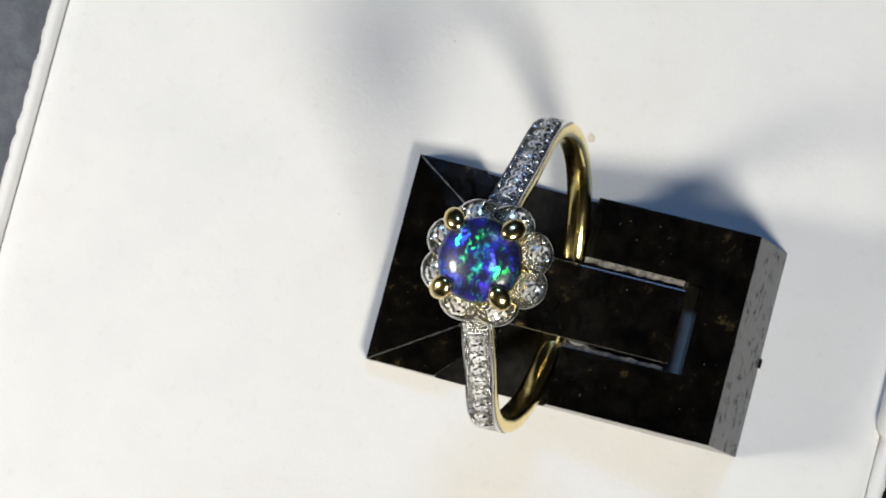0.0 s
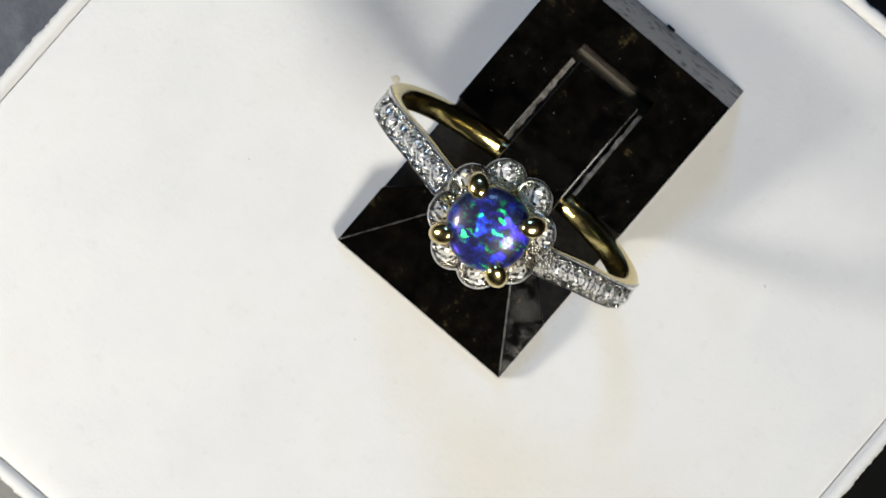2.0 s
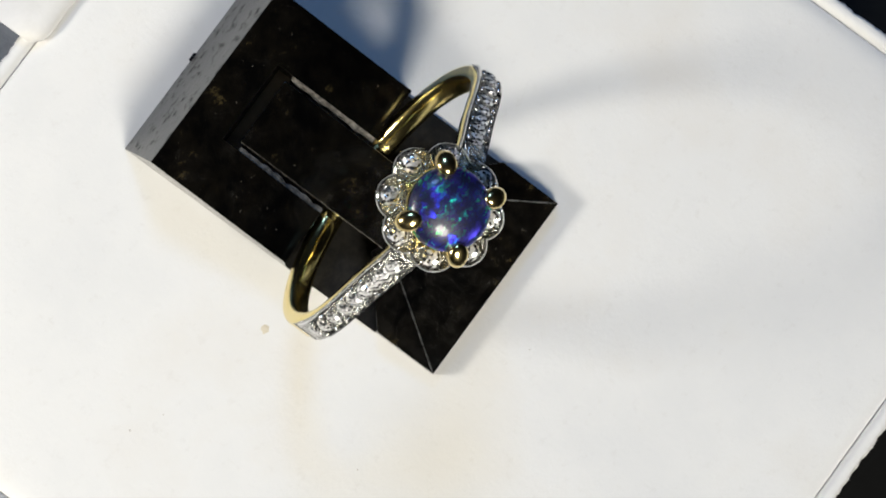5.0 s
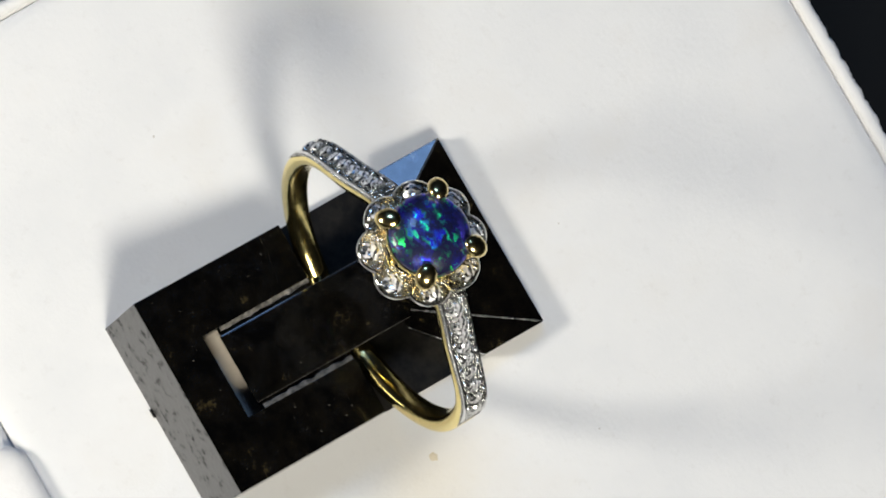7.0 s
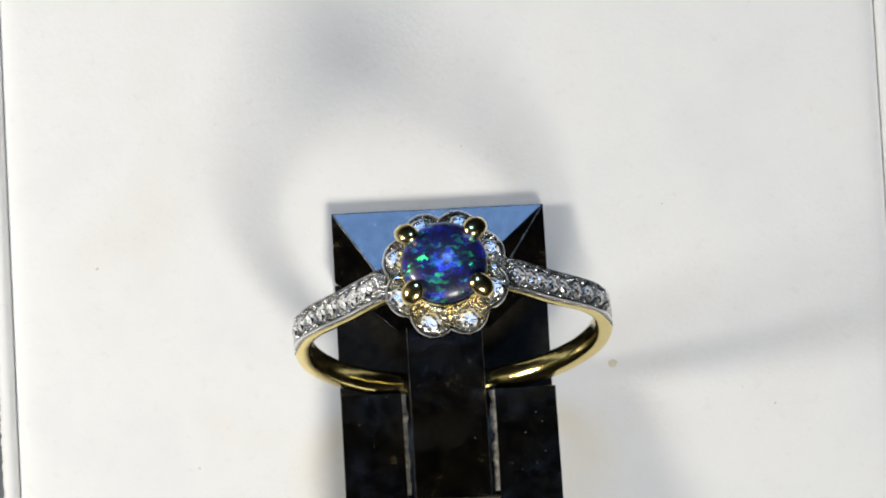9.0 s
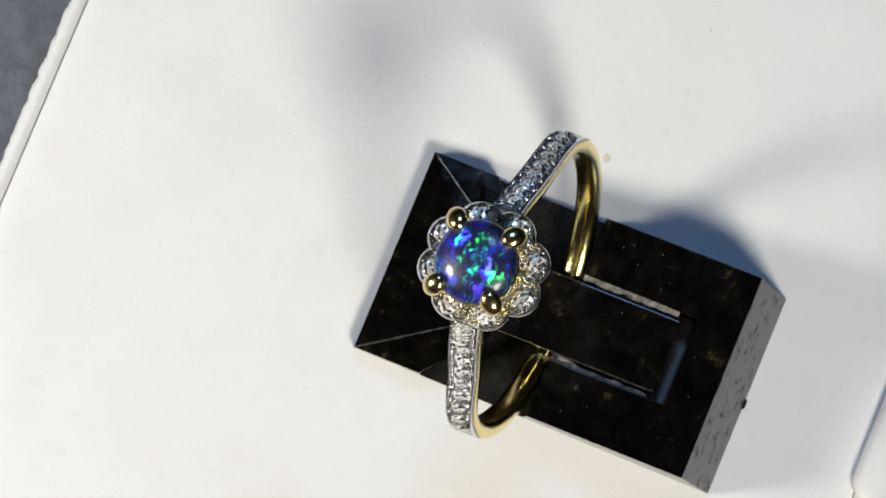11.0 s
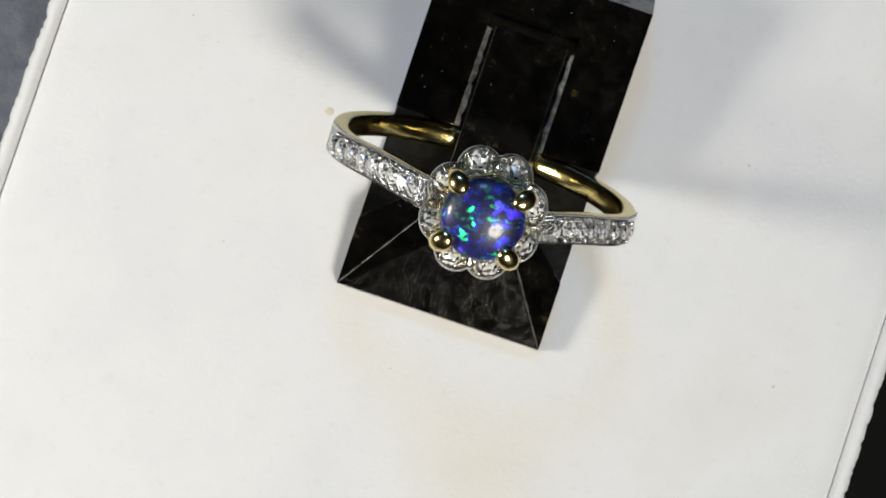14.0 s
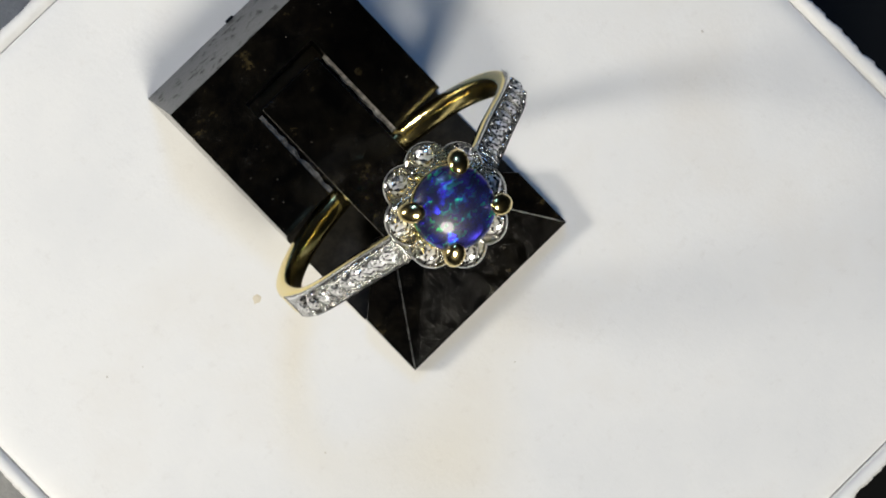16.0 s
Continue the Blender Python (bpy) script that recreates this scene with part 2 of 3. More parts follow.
def block(x0, x1, y0, y1, z0, z1, z1b=None, y1_low=None, edge=0.0):
    """A box whose top may slope from z1 (at y0) to z1b (at y1), and whose foot may reach out to y1_low."""
    zb = z1 if z1b is None else z1b
    yl = y1 if y1_low is None else y1_low
    bm = bmesh.new()
    solid(bm, [(x0, y0, z0), (x1, y0, z0), (x1, yl, z0), (x0, yl, z0), (x0, y0, z1), (x1, y0, z1), (x1, y1, zb), (x0, y1, zb)], HEX)
    if edge:
        bmesh.ops.bevel(bm, geom=bm.edges[:], offset=edge, segments=2, affect="EDGES", profile=0.6)
    return bm


def sweep(rings, closed_path=False, caps=True):
    """A skin over a row of equal rings of points."""
    bm = bmesh.new()
    rows = [[bm.verts.new(p) for p in r] for r in rings]
    n = len(rows[0])
    pairs = list(zip(rows, rows[1:])) + ([(rows[-1], rows[0])] if closed_path else [])
    for a, b in pairs:
        for i in range(n):
            bm.faces.new((a[i], a[(i + 1) % n], b[(i + 1) % n], b[i]))
    if caps and not closed_path:
        bm.faces.new(rows[0][::-1])
        bm.faces.new(rows[-1])
    return bm


def turned(profile, n=32):
    """A body of revolution about z from (radius, height) points, closed at both ends."""
    bm = bmesh.new()
    rows = []
    for r, z in profile:
        rows.append([bm.verts.new((0, 0, z))] if r == 0 else
                    [bm.verts.new((r * math.cos(2 * math.pi * i / n), r * math.sin(2 * math.pi * i / n), z)) for i in range(n)])
    for a, b in zip(rows, rows[1:]):
        for i in range(n):
            j = (i + 1) % n
            if len(a) == 1:
                bm.faces.new((a[0], b[j], b[i]))
            elif len(b) == 1:
                bm.faces.new((a[i], a[j], b[0]))
            else:
                bm.faces.new((a[i], a[j], b[j], b[i]))
    return bm


# ---- room ----
def room():
    def slab(name, x0, x1, y0, y1, z0, z1, mat, label, category):
        ob = part(name, block(x0, x1, y0, y1, z0, z1), mat)
        tagged(ob, label, category, kind="structure")
    slab("table_top", -1500, 1500, -1500, 1500, -80, -42, TABLE, "dark table top under the turning platter", "table top")
    slab("wall_south", -1600, 1600, -1600, -1500, -80, 1800, WALL, "plain dark painted wall", "wall")
    slab("wall_west", -1600, -1500, -1500, 1500, -80, 1800, WALL, "plain dark painted wall", "wall")
    slab("wall_east", 1500, 1600, -1500, 1500, -80, 1800, WALL, "plain dark painted wall", "wall")
    slab("ceiling", -1600, 1600, -1600, 1600, 1800, 1900, WALL, "plain dark ceiling", "ceiling")
    slab("wall_north", -1600, 1600, 1500, 1600, -80, 1800, WALL, "plain dark painted wall", "wall")


room()

# ---- platter, box and pad ----
turntable = thing("turntable", "small dark rubber-topped turning platter under the box", "turntable")
part("platter", turned([(0, -42), (28.6, -42), (29.2, -41), (29.2, -34), (28.4, -32.8), (0, -32.8)], 64), TABLE, turntable, smooth=40)
part("rubber_mat", turned([(0, -32.8), (28, -32.8), (28.4, -32.4), (28.2, -31.7), (0, -31.6)], 64), PLATTER, turntable, "dusty grey rubber mat", smooth=40)



def lit_side_sheet():
    """A grey sheet with a slightly wavy edge, added beside the platter as the table's lit side."""
    rings = []
    for i in range(61):
        y = -300 + 10 * i
        e = -15.0 + 0.8 * math.sin(i * 0.9) + 0.5 * math.sin(i * 2.3)
        rings.append([(-420, y, -41.996), (e, y, -41.996), (e + 0.3, y, -41.6), (e - 0.3, y, -41.2), (-420, y, -41.2)])
    return sweep(rings)


# added sheet: its grey stands for lamplight on the left of the table
cloth = thing("cloth", "added grey sheet for the lit side of the dark table", "cloth")
part("sheet", lit_side_sheet(), LIT_SIDE, cloth, smooth=40, m=pose(0, 0, 0, 0, 0, 23.066))

X0, X1, Y0, Y1 = -31.7, 31.0, -31.0, 33.0


def rounded(x0, x1, y0, y1, r, z, n=8):
    pts = []
    for cx, cy, a0 in ((x1 - r, y1 - r, 0), (x0 + r, y1 - r, 90), (x0 + r, y0 + r, 180), (x1 - r, y0 + r, 270)):
        for i in range(n + 1):
            a = radians(a0 + 90 * i / n)
            pts.append((cx + r * math.cos(a), cy + r * math.sin(a), z))
    long = []
    for p, q in zip(pts, pts[1:] + pts[:1]):
        steps = 400 if math.dist(p, q) > 20 else 1
        long += [tuple(Vector(p).lerp(Vector(q), i / steps)) for i in range(steps)]
    return long


jewel_box = thing("jewellery_box", "white flocked jewellery box holding a white pad", "box")


def box_shell():
    prof = [(0, -30.15), (0, -0.6), (0.06, -0.25), (0.2, -0.08), (0.4, -0.02), (0.58, -0.02), (0.74, -0.07), (0.87, -0.17), (0.98, -0.33), (1.1, -0.6), (1.15, -29), (1.25, -30.1)]
    rings = [rounded(X0 + d, X1 - d, Y0 + d, Y1 - d, 4.0 - d, z) for d, z in prof]
    mid = Vector(((X0 + X1) / 2, (Y0 + Y1) / 2, 0))
    for k, ring_pts in enumerate(rings[:6]):
        worn = 0.0 if k == 0 else (0.2, 0.22, 0.14, 0.1, 0.06)[k - 1]
        for i, p in enumerate(ring_pts):
            q = Vector(p)
            nibble = 0.5 * noise.noise(Vector((p[0] * 0.9, p[1] * 0.9, 3.0))) + 1.3 * max(0.0, noise.noise(Vector((p[0] * 0.35, p[1] * 0.35, 9.0))) - 0.25)
            nibble += 0.5 * noise.noise(Vector((p[0] * 2.6, p[1] * 2.6, 5.0))) + 0.35 * noise.noise(Vector((p[0] * 6.0, p[1] * 6.0, 1.0)))
            q += (mid - Vector((p[0], p[1], 0))).normalized() * worn * nibble
            q.z -= 0.5 * worn * abs(nibble)
            ring_pts[i] = tuple(q)
    return sweep(rings)


def box_floor():
    return sweep([rounded(X0 + 0.5, X1 - 0.5, Y0 + 0.5, Y1 - 0.5, 3.5, z) for z in (-31.55, -30.2)])


part("box_wall", box_shell(), PAD, jewel_box, "worn white flocked rim and wall", smooth=50)


def pull_tab():
    """A stiff white tab that comes up inside the back rim and folds out over it."""
    line = [(31.55, -0.7), (31.3, 0.0), (31.35, 0.55), (31.7, 0.95), (32.5, 1.1), (34.0, 0.85), (37.0, -0.3), (41.0, -2.4), (44.0, -4.4)]
    rings = []
    for i in range(15):
        t = -1 + 2 * i / 14
        x = -0.3 + 4.45 * t
        back = 0.9 * max(0.0, (abs(t) - 0.72) / 0.28) ** 2
        up = [(x, max(y + back, 31.3), z - 0.25 * back) for y, z in line]
        low = [(x, y + back + 0.3, z - 0.42 - 0.25 * back) for y, z in line[::-1]]
        rings.append(up + low)
    return sweep(rings)


part("tab", pull_tab(), CARD, jewel_box, "stiff white tab folded over the rim", smooth=60)
part("box_floor", box_floor(), CARD, jewel_box)

pad = thing("display_pad", "white flocked display pad with faint yellow marks", "pad")


def pad_body():
    prof = [(1.17, -12), (1.17, -0.6), (1.21, -0.5), (1.38, -0.36), (1.65, -0.21), (2.05, -0.1), (2.6, -0.04), (3.6, -0.01), (6.5, -0.003), (9.0, 0.0)]
    rings = [rounded(X0 + d, X1 - d, Y0 + d, Y1 - d, max(3.2 - d * 0.3, 1.5), z) for d, z in prof]
    return sweep(rings)


part("cushion", pad_body(), PAD, pad, smooth=60)


def blotch(x, y, rx, ry, turn, seed):
    rnd = random.Random(seed)
    bm = bmesh.new()
    pts = []
    for i in range(14):
        a = 2 * math.pi * i / 14
        k = rnd.uniform(0.7, 1.1)
        p = Vector((rx * k * math.cos(a), ry * k * math.sin(a), 0))
        p.rotate(Euler((0, 0, radians(turn))))
        pts.append((x + p.x, y + p.y))
    lo = [bm.verts.new((a, b, 0.0005)) for a, b in pts]
    hi = [bm.verts.new((a * 0.9 + x * 0.1, b * 0.9 + y * 0.1, 0.012)) for a, b in pts]
    for i in range(14):
        j = (i + 1) % 14
        bm.faces.new((lo[i], lo[j], hi[j], hi[i]))
    bm.faces.new(hi)
    return bm


part("stain", blotch(-11.0, 7.4, 0.38, 0.3, 20, 3), STAIN, pad, "small yellow stain", smooth=0)

for lx, ly, lr, seed in ((23.92, -0.87, 0.13, 5), (-22.0, 10.7, 0.09, 6), (-19.8, 9.5, 0.08, 7), (17.6, 13.1, 0.12, 8), (-1.4, -8.05, 0.07, 9), (-15.0, -3.4, 0.08, 10)):
    part("lint", blotch(lx, ly, lr, lr * 0.75, 40 * seed, seed), FLECK, pad, "tiny grey speck of lint", smooth=0)

# ---- black ring stand ----
stand = thing("ring_stand", "glossy black plastic ring clip with a scratched dusty top", "ring stand")
SX0, SX1 = -6.72, 7.76


def top(y):
    return 1.25 + (y + 3.7) * 5.0 / 23.7


def stand_parts():
    # one moulded frame: two rails joined by a sloping end bar
    plan = [(SX0, 8.8), (-2.6, 8.8), (-2.6, 17.0), (3.68, 17.0), (3.68, 8.8), (SX1, 8.8), (SX1, 19.87), (SX0, 19.87)]
    bm = bmesh.new()
    up = [bm.verts.new((x, y, top(y))) for x, y in plan]
    low = [bm.verts.new((x, 22.5 if y > 19 else y, 0.0)) for x, y in plan]
    bm.faces.new(up)
    bm.faces.new(low[::-1])
    for i in range(8):
        j = (i + 1) % 8
        bm.faces.new((up[i], low[i], low[j], up[j]))
    bmesh.ops.bevel(bm, geom=bm.edges[:], offset=0.045, segments=2, affect="EDGES", profile=0.6)
    frame_part = part("clip_frame", bm, PLASTIC, stand, "moulded frame with a sloping pitted end")
    # greyer copy on the end face only, where the pad would mirror
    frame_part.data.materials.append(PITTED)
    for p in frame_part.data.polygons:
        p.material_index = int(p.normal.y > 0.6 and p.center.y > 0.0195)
    part("nib", block(0.8, 1.45, 21.9, 22.62, 0.0, 0.25, edge=0.08), DUSTY, stand, "small moulding nib")
    for x0, x1 in ((SX0, -2.6), (3.68, SX1)):
        part("saddle", block(*((x0, 0.535) if x0 < 0 else (0.545, x1)), 1.2, 8.8, 0.0, 0.34, 0.5, None, 0.03), DUSTY, stand)
    # added ragged strips fill the side slots, pale in place of the lit floor
    for x0, x1 in ((-2.6, -2.1), (3.22, 3.68)):
        side = 1 if x0 < 0 else -1
        wall_x, free_x = (x0, x1) if side > 0 else (x1, x0)
        rings = []
        for i in range(35):
            y = 8.9 + 0.2 * i
            ragged = 0.16 * noise.noise(Vector((y * 1.3, 7.0 * side, 0))) + 0.08 * noise.noise(Vector((y * 4.0, 3.0 * side, 0)))
            reach = free_x + side * (ragged - 0.14)
            h = top(y)
            rings.append([(wall_x, y, h - 0.12), (reach, y, h - 0.42 + ragged), (reach, y, h - 0.8), (wall_x, y, h - 1.0)])
        part("slot_fill", sweep(rings), SCUFFED, stand, "added pale strip filling the slot, for its lit floor", smooth=30)
    tongue = part("tongue", block(-2.0, 3.1, 4.1, 15.97, 2.35, 3.12, top(15.97) - 0.12, None, 0.1), PLASTIC, stand, "flat holding tongue")
    tongue.data.materials.append(SCUFFED)
    for p in tongue.data.polygons:
        p.material_index = int(p.normal.z > 0.2 and abs(p.normal.x) > 0.3)
    # added block that lifts the pale slot floor into the lamp's reach
    part("slot_floor", block(-2.6, 3.68, 15.9, 17.0, 0.0, 2.7, edge=0.02), SLOT_FLOOR, stand, "added raised floor under the slot, tan to offset blue light")
    bm = bmesh.new()
    a, b, h = SX0, SX1, 1.25
    pts = [(a, -3.7, h), (b, -3.7, h), (b, 1.0, 1.8), (3.7, 4.6, 3.28), (2.45, 4.2, 3.56), (-1.4, 4.2, 3.1), (-2.6, 4.6, 3.01), (a, 1.0, 1.95)]
    low = [(a, -3.7, 0), (b, -3.7, 0), (b, 1.2, 0), (3.7, 4.6, 0), (2.45, 4.6, 0), (-1.4, 4.6, 0), (-2.6, 4.6, 0), (a, 1.2, 0)]
    v = [bm.verts.new(p) for p in pts]
    w = [bm.verts.new(p) for p in low]
    for f in ((0, 1, 4), (0, 4, 5), (1, 2, 3, 4), (0, 5, 6, 7)):
        bm.faces.new([v[i] for i in f])
    bm.faces.new(w[::-1])
    for i in range(8):
        j = (i + 1) % 8
        bm.faces.new((v[i], w[i], w[j], v[j]))
    bmesh.ops.bevel(bm, geom=[e for e in bm.edges if e.calc_length() > 0.3], offset=0.045, segments=2, affect="EDGES", profile=0.6)
    wedge = part("wedge", bm, GLOSSY, stand, "hipped front wedge")
    # bead along each ridge; part of its highlight is in the colour
    for x, ax, az in ((a, -1.4, 3.1), (b, 2.45, 3.56)):
        p, q = Vector((x, -3.7, h)), Vector((ax, 4.2, az))
        side = (q - p).cross(Vector((0, 0, 1))).normalized()
        rings = []
        for i in range(17):
            c = p.lerp(q, 0.01 + 0.95 * i / 16)
            w = 0.05 + 0.02 * math.sin(i * 2.1 + x) + 0.02 * (i % 3)
            rings.append([c + side * (w * math.cos(q)) + Vector((0, 0, 0.1 * math.sin(q) - 0.055)) for q in (math.pi * k / 6 for k in range(7))])
        part("worn_ridge_glint", sweep(rings), RUBBED_GLINT, wedge, "rubbed satin ridge edge, greyed for its glint", smooth=80)


stand_parts()

# ---- ring ----
ring = thing("opal_ring", "yellow gold ring with dark blue opal and diamonds", "ring")
RING = Matrix.Translation((0.45, 4.95, 11.25)) @ pose(0, 0, 0, 0, 0, 3.2) @ pose(0, 0, 0, 16.9, 2.0, 0)
HEAD = RING @ Matrix.Translation((0, 0, 9.9))
RING = HEAD @ pose(0, 0, 0, 1.6, 1.0, -1.4) @ Matrix.Translation((0, 0, -9.85))


def band(a0, a1, n, outer, inner, width, corner):
    """Part of the hoop; angles in degrees from the top; outer, inner, width: functions of the angle."""
    rings = []
    for i in range(n + 1):
        a = a0 + (a1 - a0) * i / n
        s, c = math.sin(radians(a)), math.cos(radians(a))
        ro, ri, w = outer(a), inner(a), width(a) / 2
        k = corner
        c2, h = 0.3 * k, 0.55 * (w - k)
        sec = [(ri, 0), (ri + 0.12 * k, h), (ri + 0.45 * k, w - k), (ri + k, w - c2), (ri + 1.5 * k, w), (ro - k, w), (ro - c2, w - c2), (ro, w - k)]
        sec += [(ro, h), (ro, 0), (ro, -h)] + [(r, -y) for r, y in sec[:0:-1]]
        rings.append([(r * s, y, r * c) for r, y in sec])
    return rings


def hoop(a):
    """Outer radius: round below, sinking a little between the widest point and the head."""
    a = abs(a) if a <= 180 else 360 - a
    return 10.36 + 0.2 * min(1.0, max(0.0, (a - 90) / 60)) if a > 80 else 10.36 - 1.1 * math.sin(math.pi * (80 - a) / 70) ** 2


def strip(a):
    """Depth of the diamond strip that lies on the hoop."""
    t = min(1.0, max(0.0, (88 - abs(a)) / 10))
    return 0.24 * t * t * (3 - 2 * t)


def hoop_width(a):
    a = abs(a) if a <= 180 else 360 - a
    return 1.82 + 0.15 * min(1.0, max(0.0, (80 - a) / 40)) - 0.28 * min(1.0, max(0.0, (a - 84) / 40))


def shank():
    rings = band(22, 338, 110, lambda a: hoop(a) - strip(a if a <= 180 else 360 - a), lambda a: min(9.2, hoop(a) - 1.2), hoop_width, 0.24)
    part("shank", sweep(rings), GOLD, ring, "polished yellow gold hoop", smooth=40, m=RING)


def brilliant(n=8):
    """A faceted stone one across its girdle, table up."""
    bm = bmesh.new()
    tab = [bm.verts.new((0.29 * math.cos(2 * math.pi * i / n), 0.29 * math.sin(2 * math.pi * i / n), 0.16)) for i in range(n)]
    mid = [bm.verts.new((0.42 * math.cos(2 * math.pi * (i + 0.5) / n), 0.42 * math.sin(2 * math.pi * (i + 0.5) / n), 0.09)) for i in range(n)]
    gir = [bm.verts.new((0.5 * math.cos(2 * math.pi * i / n), 0.5 * math.sin(2 * math.pi * i / n), 0.0)) for i in range(n)]
    cul = bm.verts.new((0, 0, -0.43))
    bm.faces.new(tab)
    for i in range(n):
        j = (i + 1) % n
        bm.faces.new((tab[i], mid[i], tab[j]))
        bm.faces.new((tab[j], mid[i], mid[j]))
        bm.faces.new((mid[i], gir[i], gir[j]))
        bm.faces.new((mid[i], gir[j], mid[j]))
        bm.faces.new((gir[i], cul, gir[j]))
    return bm


def shoulders():
    first = None
    bead = None
    rnd = random.Random(5)
    for side in (-1, 1):
        wide = lambda a: hoop_width(abs(a)) + 0.06
        rings = band(22 * side, 87 * side, 34, hoop, lambda a: hoop(a) - strip(a) - 0.02, wide, 0.03)
        setting = part("setting", sweep(rings), GRAINED, ring, "white gold strip set with diamonds", smooth=35, m=RING)
        for w in (-1, 1):
            rim = []
            for i in range(41):
                a = (23 + 59 * i / 40) * side
                s, c = math.sin(radians(a)), math.cos(radians(a))
                y = w * (wide(a) / 2 - 0.1)
                rim.append([((hoop(a) - 0.02 + dr) * s, y + dy, (hoop(a) - 0.02 + dr) * c) for dr, dy in ((0, -0.07), (0.12, -0.045), (0.12, 0.045), (0, 0.07))])
            part("rim", sweep(rim), SILVER, setting, smooth=50, m=RING)
        for i in range(9):
            a = (27.5 + i * 6.1) * side
            size = 1.12 - 0.012 * i
            m = RING @ pose(0, 0, 0, 0, a, 0) @ Matrix.Translation((0, 0, hoop(a) + 0.07)) @ pose(0, 0, 0, rnd.uniform(-4, 4), rnd.uniform(-4, 4), rnd.uniform(0, 45))
            if first is None:
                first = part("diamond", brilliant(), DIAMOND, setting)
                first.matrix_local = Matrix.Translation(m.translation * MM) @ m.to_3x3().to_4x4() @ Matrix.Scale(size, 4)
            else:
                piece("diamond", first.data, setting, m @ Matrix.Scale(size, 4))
            if i < 8:
                for w in (-1, 1):
                    ab = (27.5 + (i + 0.5) * 6.1) * side
                    mb = RING @ pose(0, 0, 0, 0, ab, 0) @ Matrix.Translation((0, w * (wide(ab) / 2 - 0.34), hoop(ab) + 0.1))
                    if bead is None:
                        bead = part("bead", turned([(0, -0.14), (0.16, -0.1), (0.19, 0), (0.14, 0.11), (0, 0.16)], 10), SILVER, setting, smooth=60)
                        bead.matrix_local = Matrix.Translation(mb.translation * MM) @ mb.to_3x3().to_4x4()
                    else:
                        piece("bead", bead.data, setting, mb)
    return first.data, bead.data


def halo_radius(a, grow=0.0):
    """Outline of eight petals."""
    k = a / (math.pi / 4)
    d = (k - math.floor(k) - 0.5) * math.pi / 4
    c, r = 2.58, 1.44 + grow
    return c * math.cos(d) + math.sqrt(max(r * r - (c * math.sin(d)) ** 2, 0.02))


LONG = 1.07  # the flower is a little longer than wide


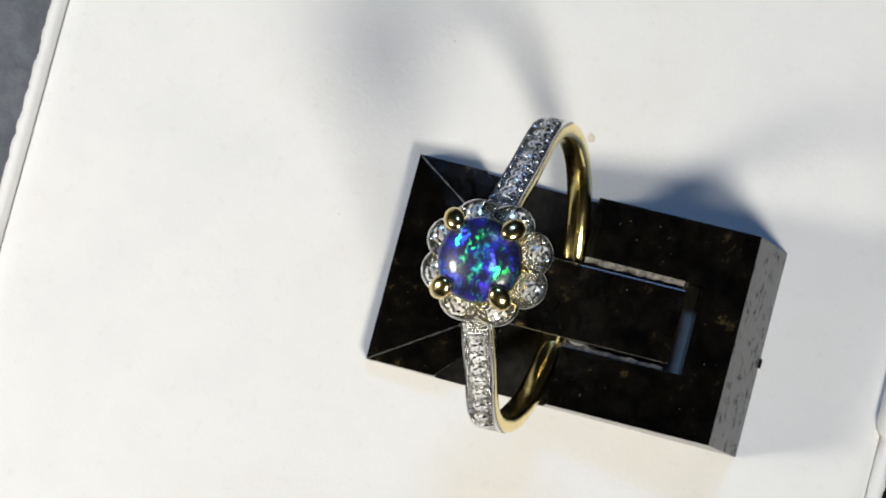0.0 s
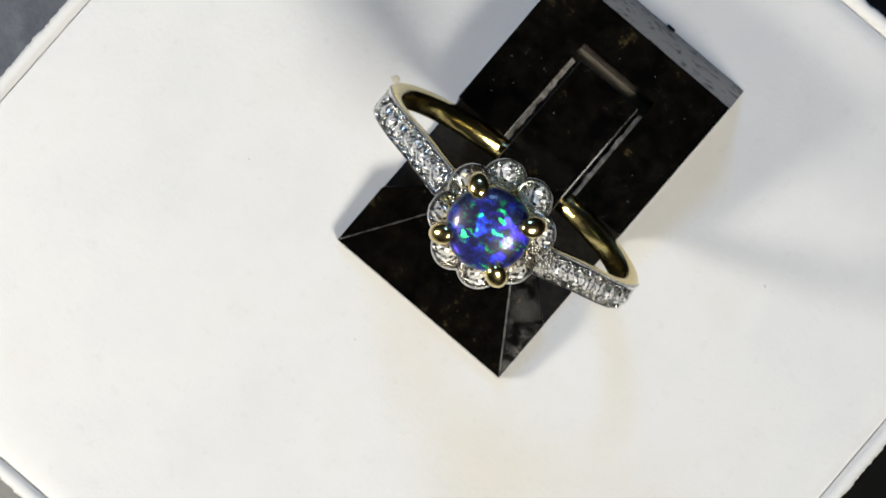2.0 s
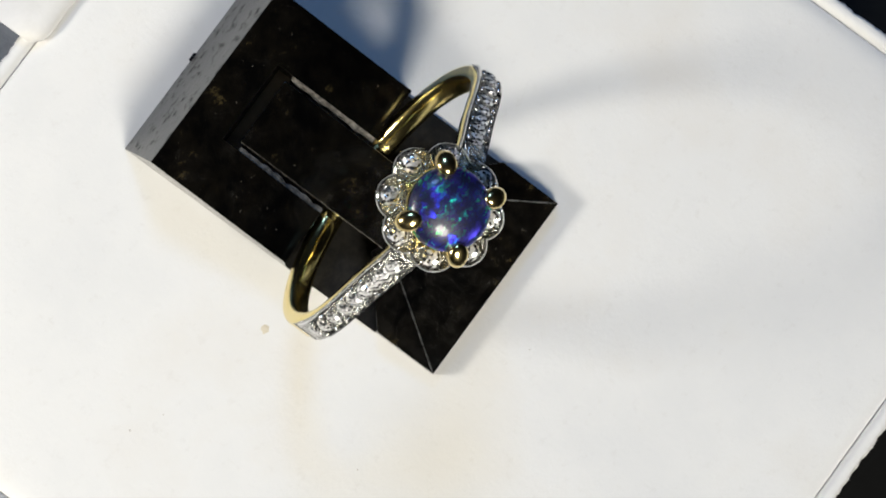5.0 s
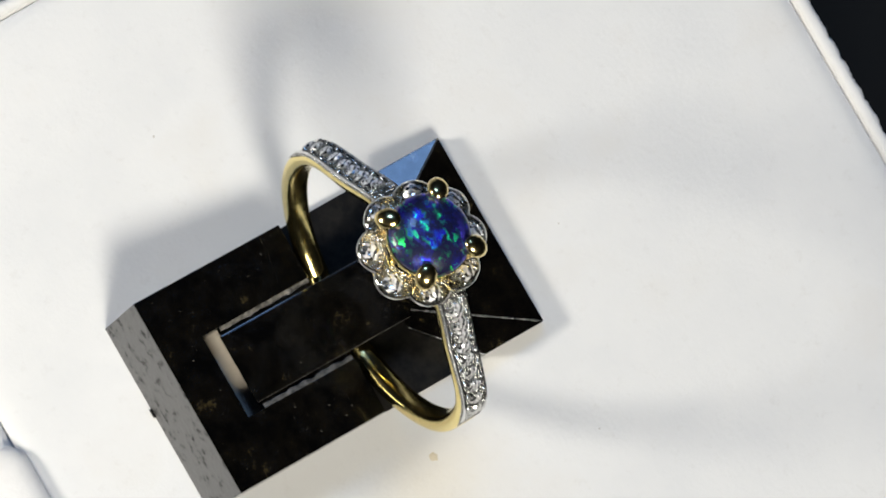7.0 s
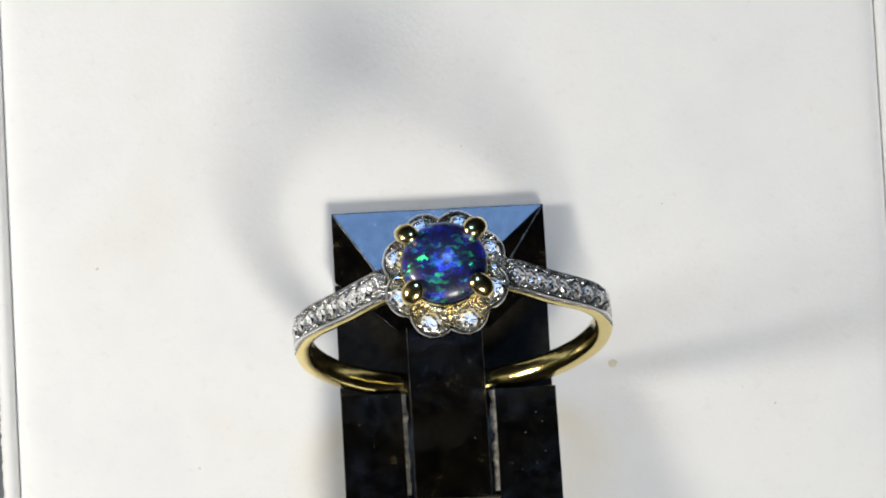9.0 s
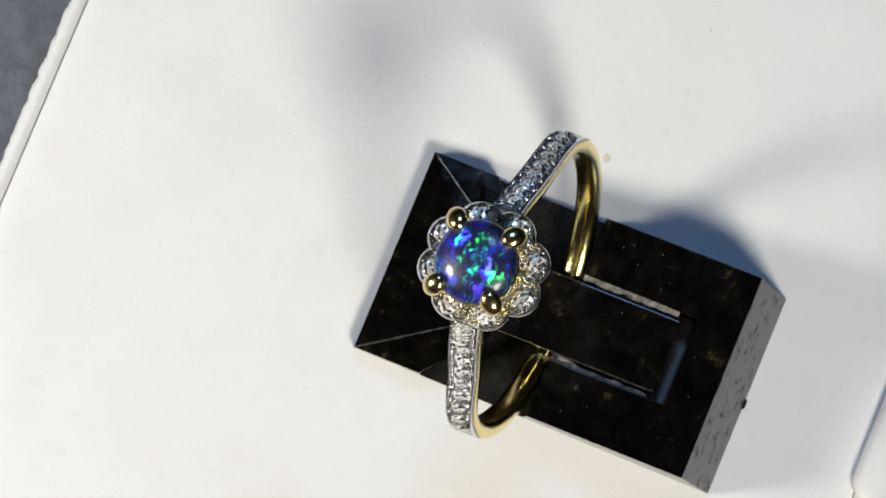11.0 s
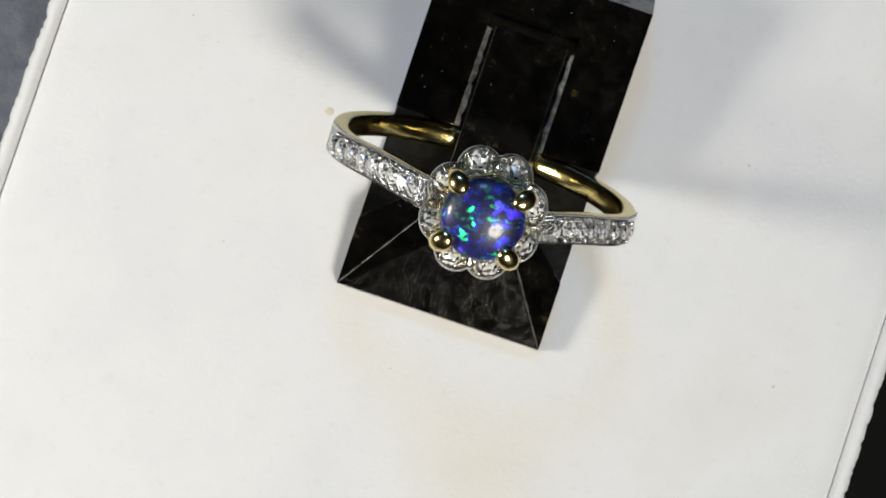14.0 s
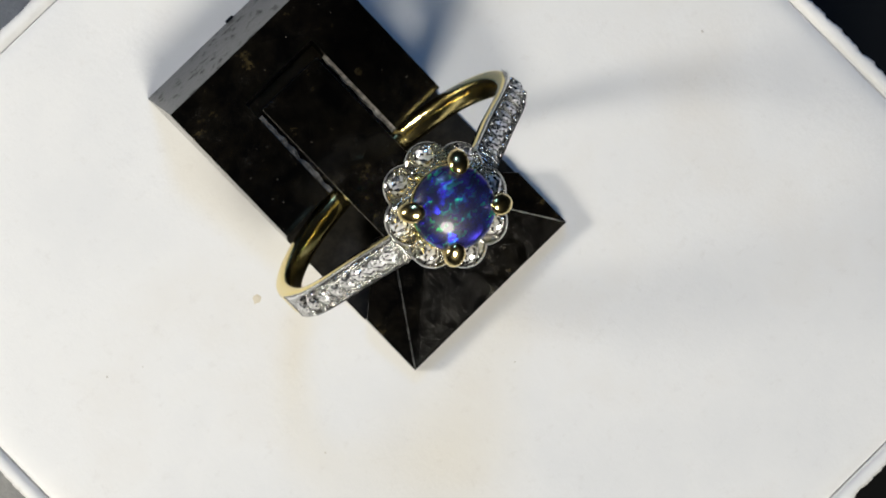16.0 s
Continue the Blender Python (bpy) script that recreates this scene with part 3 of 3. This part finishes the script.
def head(stone, bead):
    n = 160
    def outline(grow, z, hole=None):
        return [((hole or halo_radius(2 * math.pi * i / n, grow)) * math.cos(2 * math.pi * i / n),
                 (hole or halo_radius(2 * math.pi * i / n, grow)) * LONG * math.sin(2 * math.pi * i / n), z) for i in range(n)]
    halo = part("halo", sweep([outline(0, -0.02, 2.2), outline(0, -0.7, 2.2), outline(-0.25, -0.7), outline(-0.08, -0.4), outline(-0.06, 0.02), outline(-0.3, -0.16), outline(-0.75, -0.3), outline(0, -0.2, 2.6)], True), GRAINED, ring, "flower-shaped white gold halo", smooth=35, m=HEAD)
    part("halo_rim", sweep([outline(-0.16, -0.2), outline(-0.13, 0.12), outline(-0.06, 0.2), outline(0.01, 0.13), outline(0.03, -0.02), outline(-0.04, -0.45)], True), SILVER, halo, smooth=50, m=HEAD)
    for k in range(8):
        a = math.pi / 4 * (k + 0.5)
        m = HEAD @ Matrix.Translation((3.2 * math.cos(a), 3.2 * LONG * math.sin(a), 0.12)) @ pose(0, 0, 0, 0, 0, 17 * k)
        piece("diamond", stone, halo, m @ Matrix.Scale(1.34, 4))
        for w, r, turn in ((-1, 2.75, 0.27), (1, 2.75, 0.27), (-1, 3.62, 0.16), (1, 3.62, 0.16)):
            b = a + w * turn
            piece("bead", bead, halo, HEAD @ Matrix.Translation((r * math.cos(b), r * LONG * math.sin(b), 0.08)) @ Matrix.Scale(0.85, 4))
    wall = None
    for k in range(8):
        spot = HEAD @ pose(0, 0, 0, 0, 0, 45 * k) @ Matrix.Translation((3.05, 0, 0.05))
        if wall is None:
            wall = part("petal_wall", block(-0.42, 0.42, -0.07, 0.07, -0.5, 0.12, edge=0.04), SILVER, halo, smooth=40)
            wall.matrix_local = Matrix.Translation(spot.translation * MM) @ spot.to_3x3().to_4x4()
        else:
            piece("petal_wall", wall.data, halo, spot)
    # basket under the opal
    part("gallery", turned([(2.2, 1.15), (2.5, 1.6), (2.7, 1.72), (2.74, 1.6), (2.66, 1.25), (2.4, 0.5), (2.1, -0.3), (1.8, -1.2), (1.6, -1.2), (2.2, 1.15)], 48), GOLD, ring, "yellow gold gallery under the opal", smooth=40, m=HEAD)
    dome = [(0, 1.2), (2.3, 1.5), (2.6, 1.75), (2.66, 1.95)]
    for i in range(1, 13):
        t = math.pi / 2 * i / 12
        dome.append((2.66 * math.cos(t) if i < 12 else 0, 1.95 + 1.1 * math.sin(t)))
    part("opal", turned(dome, 64), OPAL, ring, "dark blue opal cabochon with green and violet fire", smooth=60, m=HEAD)
    for k in range(4):
        a = radians(45 + 90 * k)
        path = [(2.05, -1.2, 0.42), (2.5, 0.4, 0.44), (2.85, 1.6, 0.46), (2.95, 2.0, 0.58), (2.88, 2.35, 0.68), (2.74, 2.7, 0.66), (2.62, 2.93, 0.46), (2.56, 3.02, 0.14)]
        rings = []
        for r, z, w in path:
            rings.append([(r + 0.06 + w * 1.12 * math.cos(q), w * math.sin(q), z - 0.1 * w * math.cos(q)) for q in (2 * math.pi * i / 14 for i in range(14))])
        part("prong", sweep(rings), CLAW_GOLD, ring, "rounded yellow gold claw", smooth=60, m=HEAD @ pose(0, 0, 0, 0, 0, 90 * k + (42 if k % 2 == 0 else 48)))
        spot = HEAD @ Matrix.Translation((2.5 * math.cos(a + math.pi / 4), 2.5 * math.sin(a + math.pi / 4), 0.32))
        if k == 0:
            peg = part("peg", turned([(0, -0.3), (0.26, -0.25), (0.3, 0), (0.2, 0.2), (0, 0.26)], 12), GOLD, ring, "small gold peg beside the opal", smooth=60)
            peg.matrix_local = Matrix.Translation(spot.translation * MM) @ spot.to_3x3().to_4x4()
        else:
            piece("peg", peg.data, ring, spot)
    for side in (-1, 1):
        bm = turned([(0, -1.0)] + [(math.sin(math.pi * q / 12), -math.cos(math.pi * q / 12)) for q in range(1, 12)] + [(0, 1.0)], 24)
        part("bridge", bm, GRAINED, ring, "polished saddle joining halo and shoulder", smooth=80, m=HEAD @ Matrix.Translation((side * 4.1, 0, -0.93)) @ pose(0, 0, 0, 0, side * 14, 0) @ Matrix.Diagonal((0.62, 0.98, 0.26, 1)))
        for w in (-0.68, 0.68):
            rings = [[(side * x + 0.2 * math.cos(q), w + 0.2 * math.sin(q), z) for q in (2 * math.pi * i / 10 for i in range(10))] for x, z in ((2.1, -1.3), (3.4, -1.45), (4.7, -2.4), (5.6, -3.4))]
            part("strut", sweep(rings), GOLD, ring, smooth=60, m=HEAD)


shank()
STONE, BEAD = shoulders()
head(STONE, BEAD)


def motions():
    rows = [(t, pose(0, 0, 0, 0, 0, a)) for t, a in TURN]
    for ob in (turntable, jewel_box, pad, stand, ring):
        walk(ob, rows)


motions()
